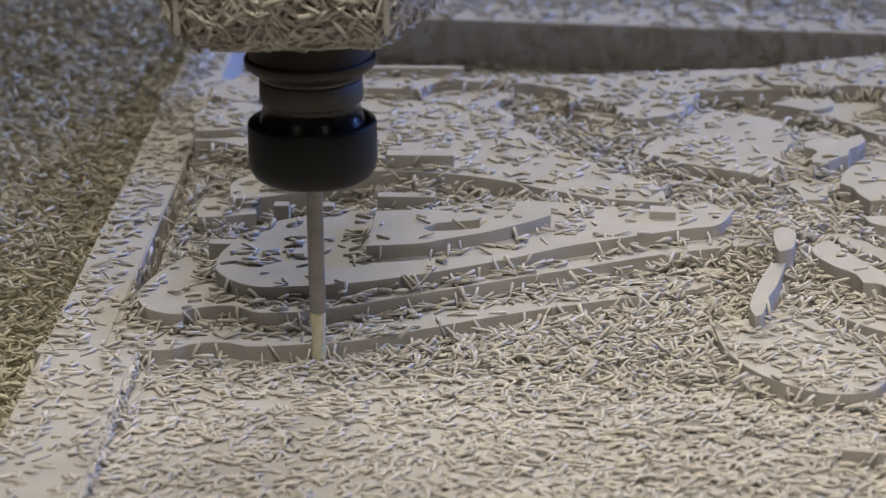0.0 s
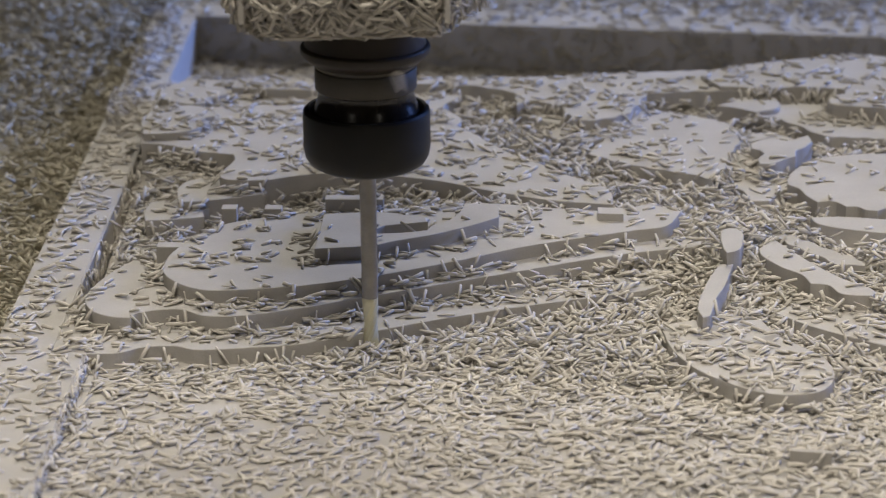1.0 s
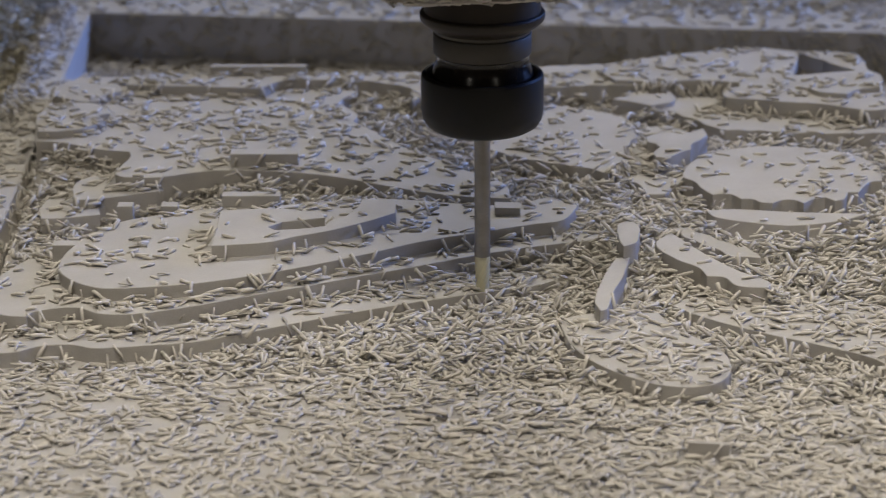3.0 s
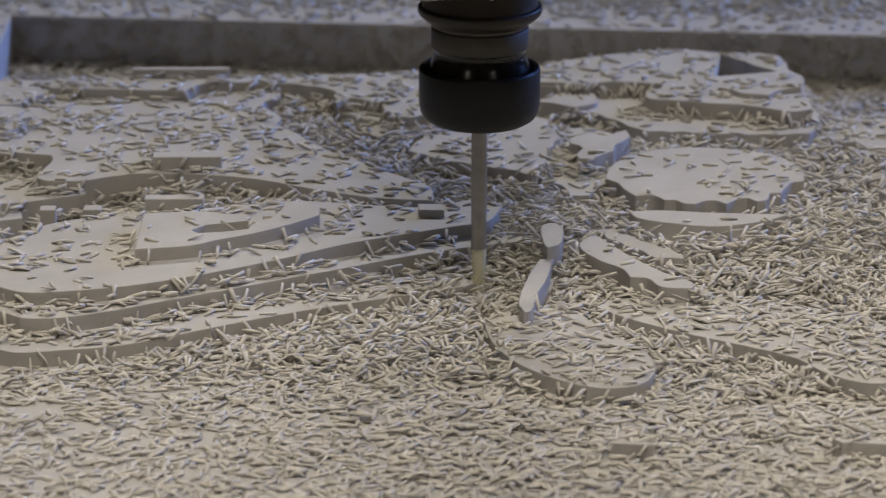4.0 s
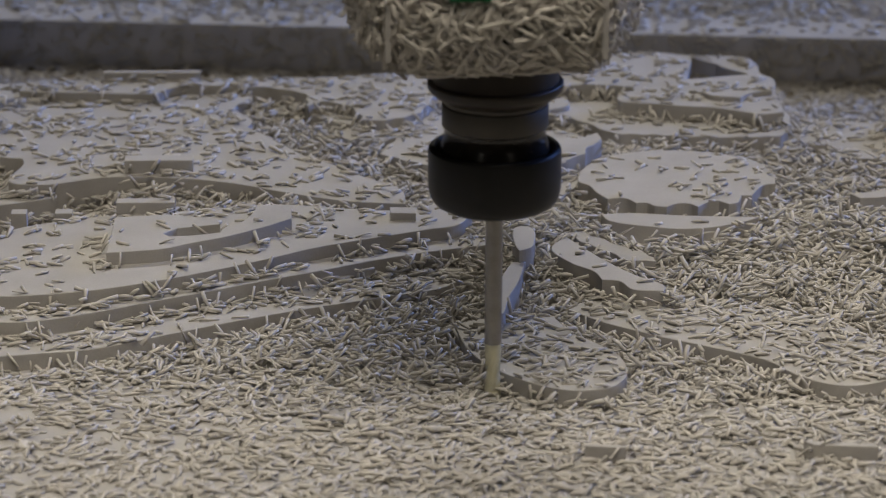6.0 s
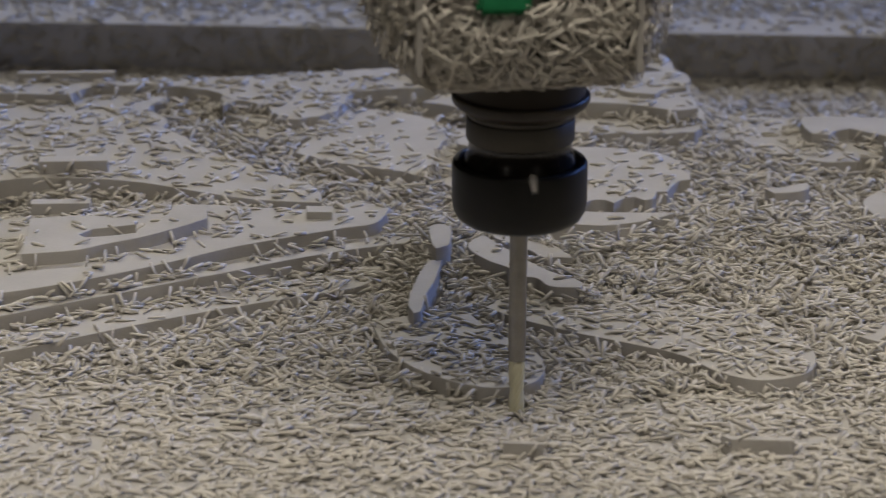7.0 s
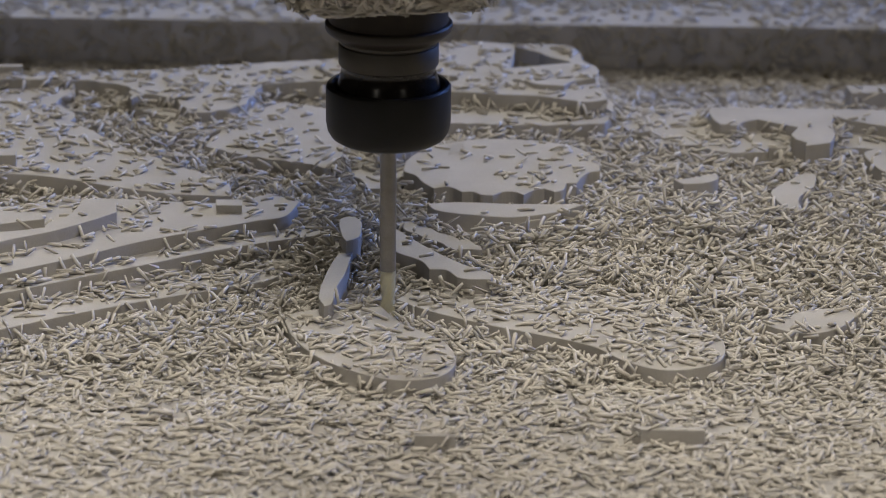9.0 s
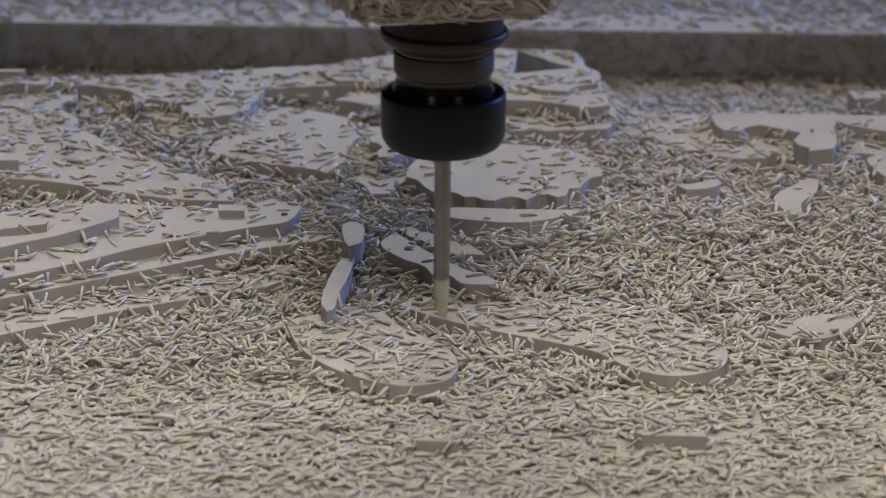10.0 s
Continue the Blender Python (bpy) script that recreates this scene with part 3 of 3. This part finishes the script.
def scatter(name, count, x0, x1, y0, y1, keep, mat, label, length=(0.0040, 0.0080), width=(0.0012, 0.0019), pile=0.0020, steep=0.16):
    """Shavings strewn over what lies below, some leaning on the steps. keep(x, y, h) is their share."""
    x, y = RNG.uniform(x0, x1, count), RNG.uniform(y0, y1, count)
    h = ground(x, y)
    share = keep(x, y, h)
    ok = RNG.random(count) < share
    x, y, h, share = x[ok], y[ok], h[ok], share[ok]
    n = len(x)
    yaw = np.where(RNG.random(n) < 0.45, RNG.normal(0.25, 0.5, n), RNG.uniform(0, math.pi, n))
    ln, wd = RNG.uniform(*length, n) * RNG.choice([0.6, 1, 1, 1.1], n), RNG.uniform(*width, n)
    far = 1 + 0.06 * ease((y - 0.92) / 0.1)
    ln, wd = ln * far, wd * far
    dx, dy = np.cos(yaw) * ln / 2, np.sin(yaw) * ln / 2
    ha, hb = ground(x - dx, y - dy), ground(x + dx, y + dy)
    slope = hb - ha
    pitch = RNG.normal(0, 1, n) * steep * (1 + 1.6 * (share > 0.7))
    heap = step_above(x, y, h, 0.006) * (RNG.random(n) < 0.4) * (h > -0.002)
    z = h + heap * RNG.uniform(0, 0.0022, n) + np.abs(RNG.normal(0, 1, n)) * pile * np.clip(share, 0, 1) ** 2 * (1 + (0.35 + 0.95 * (y > 1.04)) * (share > 0.65))
    lean = np.abs(slope) > 0.003
    pitch[lean] = np.arcsin(np.clip(slope[lean] / ln[lean], -0.8, 0.8))
    z[lean] = (ha[lean] + hb[lean]) / 2 + 0.0006
    over = lean & (np.abs(slope) > ln)
    good = (~over | (h <= np.minimum(ha, hb) + 0.001)) & (~lean | (RNG.random(n) < 0.22 + 0.25 * (y > 1.10)))
    pitch[over], z[over] = RNG.uniform(-0.9, 0.9, over.sum()), h[over] + 0.002
    z += np.abs(np.sin(pitch)) * ln * 0.3 * ~lean + 0.0003
    place = np.stack([x, y, z], -1)[good]
    ob = slivers_mesh(name, place, yaw[good], pitch[good], RNG.normal(0, 0.8, n)[good], ln[good], wd[good], mat)
    return tagged(ob, label, "shavings", kind="stuff")




def share_on_board(x, y, h):
    c = clumps(x, y, 60, 3)
    fine = clumps(x, y, 220, 5)
    loose = drift(x, y) > h - 0.0003
    low = 0.26 + 0.24 * fine + 0.20 * ease((x + 0.08) / 0.12) + 0.40 * ease((y - 0.92 + 0.13 * np.clip(x + 0.02, 0, 0.25)) / 0.05)
    low = np.where((h > 0.004) & ~loose, 0.09 + 0.05 * (y > 1.0) + 0.20 * c + 0.08 * ease((x + 0.02) / 0.07), low)
    low = np.where((h > 0.010) & ~loose, 0.06 + 0.20 * c * fine, low)
    low = np.where(h > 0.0152, 0.02 + 0.16 * c * fine + 0.07 * (x < 0.06) * (y > 1.08) * (0.5 + fine), low)
    low = np.where(h > 0.022, 0.03 + 0.12 * fine, low)
    low = low + 0.10 * (x < -0.163) * (y < 1.25) * (0.5 + fine)
    low = low * (1 - 0.75 * (np.abs(x + 0.1795) < 0.005) * (h > 0.0069) * (h < 0.0071))
    low = np.clip(low + (0.24 + 0.20 * (y > 1.12) + 0.12 * (h > 0.004) * (y < 1.12)) * step_above(x, y, h) * (0.4 + fine) * (h > -0.002) * np.where(h > 0.0152, 0.35, 1.0), 0, 0.97)
    low = low * np.where(h < -0.010, 0.5, 1.0) * (1 - 0.15 * hollow(x, y) * (y > 0.98))
    return low * (1 - 0.88 * clean[cell(x, y)])


scatter("shavings", 104000, -0.199, 0.44, 0.76, 1.46, lambda x, y, h: share_on_board(x, y, h) * (y < rear(x) - 0.002), SHAVING, "curled pale foam shavings strewn over the carved board")
scatter("shavings", 30000, -0.20, 0.66, 1.34, 1.66, lambda x, y, h: (0.10 + 0.14 * clumps(x, y, 40, 9) + 0.5 * ease((y - rear(x) - 0.012) / 0.05)) * (y > rear(x) + 0.002), SHAVING, "pale shavings on the rear border")
scatter("shavings", 16000, -0.52, -0.19, 1.44, 1.68, lambda x, y, h: 0.9 * (y > rear(x) + 0.002), BROWN_SHAVING, "brown shavings deep on the rear border", pile=0.005)
scatter("shavings", 34000, -0.46, -0.200, 0.80, 1.49, lambda x, y, h: 0.95 * (y < rear(x) - 0.002), BROWN_SHAVING, "brown shavings heaped on the router bed", pile=0.0045)

LEANING = {"scroll": 480, "scroll_base": 420, "lower_arm": 400, "upper_arm": 280, "arm_end": 240, "wing": 130, "lower_terrace": 130, "middle_terrace": 120,
           "upper_terrace": 80, "scalloped_disc": 110, "long_leaf": 170, "rounded_leaf": 150, "carved_bracket": 50, "side_step": 90, "side_block": 90, "rear_terrace": 220}


def leaning_shavings():
    """Shavings propped against the fronts of the layers, so many to the metre."""
    rows = []
    for (name, top, foot, pts), (outline, _) in zip(LAYERS, SHAPES[1:]):
        if name not in LEANING:
            continue
        p = np.array(outline)
        q = np.roll(p, -1, 0)
        turn = np.sign(np.sum(p[:, 0] * q[:, 1] - q[:, 0] * p[:, 1]))
        d = q - p
        size = np.linalg.norm(d, axis=1)
        out = np.stack([d[:, 1], -d[:, 0]], -1) / np.maximum(size, 1e-9)[:, None] * turn
        front = np.clip(-out[:, 1], 0, 1)
        for k in range(len(p)):
            for _ in range(RNG.poisson(size[k] * front[k] * LEANING[name])):
                ln, pitch = RNG.uniform(0.0042, 0.0085), RNG.uniform(0.35, 1.25)
                at = p[k] + d[k] * RNG.random() + out[k] * (0.0008 + ln / 2 * math.cos(pitch))
                base = float(ground(np.array([at[0]]), np.array([at[1]]))[0])
                if top - base < 0.003:
                    continue
                yaw = math.atan2(-out[k, 1], -out[k, 0]) + RNG.normal(0, 0.75)
                rows.append((at[0], at[1], base + 0.0002 + ln / 2 * math.sin(pitch), yaw, pitch, ln))
    a = np.array(rows)
    n = len(a)
    ob = slivers_mesh("leaning_shavings", a[:, :3], a[:, 3], a[:, 4], RNG.uniform(0, 6.3, n), a[:, 5], RNG.uniform(0.0010, 0.0017, n), SHAVING)
    tagged(ob, "pale shavings leaning against the carved steps", "shavings", kind="stuff")


leaning_shavings()
n = 1100
x = RNG.uniform(-0.45, 0.50, n)
place = np.stack([x, rear(x) - 0.0012, RNG.uniform(-0.018, 0.006, n)], -1)
tagged(slivers_mesh("clinging_shavings", place, RNG.normal(-0.13, 0.12, n), RNG.uniform(-1.5, 1.5, n), RNG.uniform(0, 6.3, n), RNG.uniform(0.004, 0.008, n), RNG.uniform(0.0008, 0.0015, n), BROWN_SHAVING),
       "brown shavings clinging to the face of the rear border", "shavings", kind="stuff")
n = 130
y = RNG.uniform(0.955, 1.21, n)
place = np.stack([np.full(n, -0.1750), y, RNG.uniform(-0.010, 0.006, n)], -1)
tagged(slivers_mesh("clinging_shavings", place, RNG.normal(1.57, 0.15, n), RNG.uniform(-1.5, 1.5, n), RNG.uniform(0, 6.3, n), RNG.uniform(0.004, 0.008, n), RNG.uniform(0.0010, 0.0017, n), SHAVING),
       "pale shavings clinging to the inner face of the side border", "shavings", kind="stuff")

n = 420
y = RNG.uniform(0.78, 0.952, n)
place = np.stack([np.full(n, -0.1624), y, 0.0062 * RNG.random(n) ** 1.3], -1)
tagged(slivers_mesh("clinging_shavings", place, RNG.normal(1.57, 0.35, n), RNG.uniform(-1.2, 1.2, n), RNG.uniform(0, 6.3, n), RNG.uniform(0.004, 0.008, n), RNG.uniform(0.0010, 0.0017, n), SHAVING),
       "pale shavings leaning on the inner face of the front border", "shavings", kind="stuff")

# ---- the spindle with its cutter ----
spindle = tagged(new("spindle"), "black router spindle and long bit, housing caked with shavings", "router spindle")
NUT = 0.0752
bit = part("bit", turned([(0.003175, 0.0212), (0.003175, NUT + 0.002)], 32), CARBIDE, spindle, "slim grey carbide shank", True)


def flutes():
    bm = bmesh.new()
    seg, n, length = 12, 29, 0.0215
    rings = []
    for k in range(n):
        z = 0.0002 + length * k / (n - 1)
        turn = k / (n - 1) * math.pi * 1.1
        ring = []
        for s in range(seg):
            a = 2 * math.pi * s / seg
            r = 0.0031 * (0.80 + 0.20 * abs(math.cos(a)))
            ring.append(bm.verts.new((r * math.cos(a + turn), r * math.sin(a + turn), z)))
        rings.append(ring)
    for lo, hi in zip(rings, rings[1:]):
        for s in range(seg):
            bm.faces.new((lo[s], lo[(s + 1) % seg], hi[(s + 1) % seg], hi[s]))
    bm.faces.new(rings[0][::-1])
    bm.faces.new(rings[-1])
    return bm


part("cutting_edge", flutes(), COATED, bit, "pale yellow coated cutting flutes", True)
part("collet_nut", turned([(0.004, 0.0), (0.016, 0.0), (0.0198, 0.0005), (0.0222, 0.0020), (0.0236, 0.0044), (0.0242, 0.0080), (0.0242, 0.0208), (0.0240, 0.0220),
                           (0.0233, 0.0228), (0.0220, 0.0229), (0.0213, 0.0220), (0.0212, 0.0180), (0.010, 0.0175)], 96, False), BLACK, spindle, "round black collet nut", True).location = (0, 0, NUT)
part("nose", turned([(0.0209, 0.0178), (0.0207, 0.0205), (0.0201, 0.0228), (0.0191, 0.0252), (0.0185, 0.0272), (0.0183, 0.0288), (0.0184, 0.0302), (0.0188, 0.0309)], 96, False), GLOSSY, spindle, "polished black spindle nose", True).location = (0, 0, NUT)
part("ring", turned([(0.0180, 0.0309), (0.0191, 0.0309), (0.0193, 0.0313), (0.0193, 0.0386), (0.0191, 0.0390), (0.0185, 0.0391), (0.0185, 0.0397), (0.0193, 0.0398), (0.0196, 0.0408)], 96, False), BRONZED, spindle, "dull steel ring", True).location = (0, 0, NUT)
part("flange", turned([(0.0195, 0.0408), (0.0222, 0.0426), (0.0240, 0.0442), (0.0245, 0.0452), (0.0245, 0.0470), (0.0240, 0.0476), (0.0230, 0.0480), (0.0228, 0.0500), (0.0228, 0.080)], 96, False), BROWNED, spindle, "browned steel flange", True).location = (0, 0, NUT)


HALF, LOW, HIGH = 0.0535, NUT + 0.0642, NUT + 0.30
OFF, FACE = -0.004, 0.0365


def housing_outline(k=1.0):
    """The housing in plan: a flat front, flanks that spread towards the rear, more on one side than on the other."""
    plan = ((-FACE, -HALF), (FACE, -HALF), (0.0505, -0.012), (0.0505, 0.050), (-0.0460, 0.050), (-0.0460, -0.012))
    return [(x * k, y * k) for x, y in plan]


def housing():
    """A six-sided housing that draws in towards its underside."""
    bm = bmesh.new()
    rings = [[bm.verts.new((x + OFF, y, z)) for x, y in housing_outline(k)] for z, k in
             ((LOW, 0.80), (LOW + 0.004, 0.91), (LOW + 0.012, 0.975), (LOW + 0.024, 1.0), (HIGH, 1.0))]
    for lo, hi in zip(rings, rings[1:]):
        for k in range(6):
            bm.faces.new((lo[k], lo[(k + 1) % 6], hi[(k + 1) % 6], hi[k]))
    bm.faces.new(rings[0][::-1])
    bm.faces.new(rings[-1])
    return bm


part("housing", housing(), HOUSING, spindle, "dark spindle housing caked with shavings")
for x in (-FACE, FACE):
    part("edge_strip", box((x + OFF - 0.0011, -HALF - 0.0050, LOW + 0.006), (x + OFF + 0.0011, -HALF + 0.002, HIGH), 0.0006), BOARD, spindle, "pale dusty corner strip")
part("cover", box((-0.022, -HALF - 0.0065, LOW + 0.027), (-0.004, -HALF + 0.002, LOW + 0.075), 0.002), GREEN, spindle, "green plastic cover")


def coating():
    """Shavings that cling to the faces and the underside of the housing."""
    n = 9000
    ring = np.array(housing_outline())
    nxt = np.roll(ring, -1, 0)
    seg = RNG.choice(6, n, p=np.linalg.norm(nxt - ring, axis=1) / np.linalg.norm(nxt - ring, axis=1).sum())
    t = RNG.random(n)
    z = LOW + 0.085 * RNG.random(n) ** 1.1 - 0.002
    draw = 1 - 0.20 * (1 - np.clip((z - LOW) / 0.016, 0, 1)) ** 2
    xy = (ring[seg] + (nxt - ring)[seg] * t[:, None]) * draw[:, None]
    d = (nxt - ring)[seg] / np.linalg.norm((nxt - ring)[seg], axis=1)[:, None]
    out = np.stack([d[:, 1], -d[:, 0]], -1)
    swell = 0.0005 + 0.0035 * RNG.random(n)
    bare = (seg == 0) & (np.abs(xy[:, 0] - 0.010) < 0.027) & (z > LOW + 0.028)
    keep = ~bare | (RNG.random(n) < 0.32)
    place = np.concatenate([xy + out * swell[:, None], z[:, None]], 1)
    yaw = np.arctan2(d[:, 1], d[:, 0]) + RNG.normal(0, 0.25, n)
    pitch = RNG.uniform(-1.3, 1.3, n) * np.clip((z - LOW + 0.001) / 0.009, 0.12, 1)
    ln = RNG.uniform(0.007, 0.0145, n)
    k = 1500
    under = np.stack([RNG.uniform(-0.036, 0.036, k), RNG.uniform(-0.036, 0.036, k), LOW - np.abs(RNG.normal(0.001, 0.0015, k))], -1)
    away = (np.abs(under[:, 0]) + np.abs(under[:, 1]) < 0.060) & (np.hypot(under[:, 0], under[:, 1]) > 0.024)
    under = under[away]
    place = np.concatenate([place[keep], under]) + np.array([OFF, 0, 0])
    k = len(under)
    yaw = np.concatenate([yaw[keep], RNG.uniform(0, 6.3, k)])
    pitch = np.concatenate([pitch[keep], RNG.normal(0, 0.3, k)])
    ln = np.concatenate([ln[keep], RNG.uniform(0.005, 0.010, k)])
    ob = slivers_mesh("coating", place, yaw, pitch, RNG.uniform(0, 6.3, len(place)), ln, RNG.uniform(0.0010, 0.0018, len(place)), SHAVING, spindle)
    tagged(ob, "clinging pale shavings", kind="stuff")


coating()


# ---- shavings that the cutter throws up ----
HOPS = [  # seconds, where it lies, the top of its flight, where it lands
    (0.85, (-0.058, 0.958, 0.002), (-0.040, 0.930, 0.122), (0.010, 0.900, 0.003)),
    (1.85, (-0.018, 0.978, 0.002), (-0.022, 0.950, 0.098), (-0.070, 0.915, 0.003)),
    (1.92, (-0.015, 0.980, 0.002), (-0.006, 0.955, 0.082), (0.045, 0.910, 0.003)),
    (2.35, (0.002, 0.986, 0.002), (-0.008, 0.955, 0.096), (-0.050, 0.900, 0.003)),
    (2.45, (0.006, 0.988, 0.002), (0.026, 0.962, 0.100), (0.090, 0.890, 0.003)),
    (5.05, (0.052, 0.958, 0.002), (0.030, 0.930, 0.098), (-0.030, 0.890, 0.003)),
    (6.85, (0.104, 0.893, 0.002), (0.108, 0.872, 0.100), (0.170, 0.850, 0.003)),
    (7.70, (0.120, 0.915, 0.002), (0.150, 0.900, 0.075), (0.200, 0.870, 0.003)),
    (8.85, (0.102, 0.972, 0.008), (0.122, 0.948, 0.086), (0.175, 0.900, 0.003)),
]


def thrown_shaving():
    ob = slivers_mesh("flying_shaving", np.zeros((1, 3)), np.zeros(1), np.zeros(1), np.zeros(1), np.array([0.0085]), np.array([0.0018]), SHAVING)
    return tagged(ob, "single pale shaving thrown up by the cutter", "shaving", group="flying shavings")


thrown = [thrown_shaving() for _ in HOPS]


# ---- what moves ----
def motions():
    rows = [  # seconds, x, y of the cutter on the pocket floor
        (0.00, -0.0933, 0.9582),
        (0.50, -0.0739, 0.9676),
        (1.00, -0.0544, 0.9769),
        (1.50, -0.0348, 0.9879),
        (2.00, -0.0145, 0.9971),
        (2.50, 0.0061, 1.0059),
        (2.70, 0.0146, 1.0098),
        (3.80, 0.0598, 1.0342),
        (4.00, 0.0599, 1.0287),
        (4.50, 0.0551, 1.0013),
        (5.00, 0.0549, 0.9741),
        (5.75, 0.0625, 0.9375),
        (6.50, 0.0878, 0.9114),
        (7.00, 0.1072, 0.9053),
        (7.50, 0.1215, 0.9211),
        (8.00, 0.1161, 0.9443),
        (8.50, 0.1052, 0.9665),
        (9.00, 0.1013, 0.9922),
        (9.50, 0.1060, 1.0062),
        (10.00, 0.1211, 0.9876),
    ]
    walk(spindle, [(t, pose(x, y, 0.0)) for t, x, y in rows])
    for ob, (t, a, b, c) in zip(thrown, HOPS):
        mid = [(p + q) / 2 for p, q in zip(b, c)]
        mid[2] = b[2] * 0.72
        walk(ob, [(0.0, pose(*a, 0, 0, 20)), (t, pose(*a, 0, 0, 20)), (t + 0.15, pose(*b, 10, 60, 70)), (t + 0.25, pose(*mid, 20, 20, 120)),
                  (t + 0.4, pose(*c, 0, 0, 160)), (10.0, pose(*c, 0, 0, 160))])


motions()
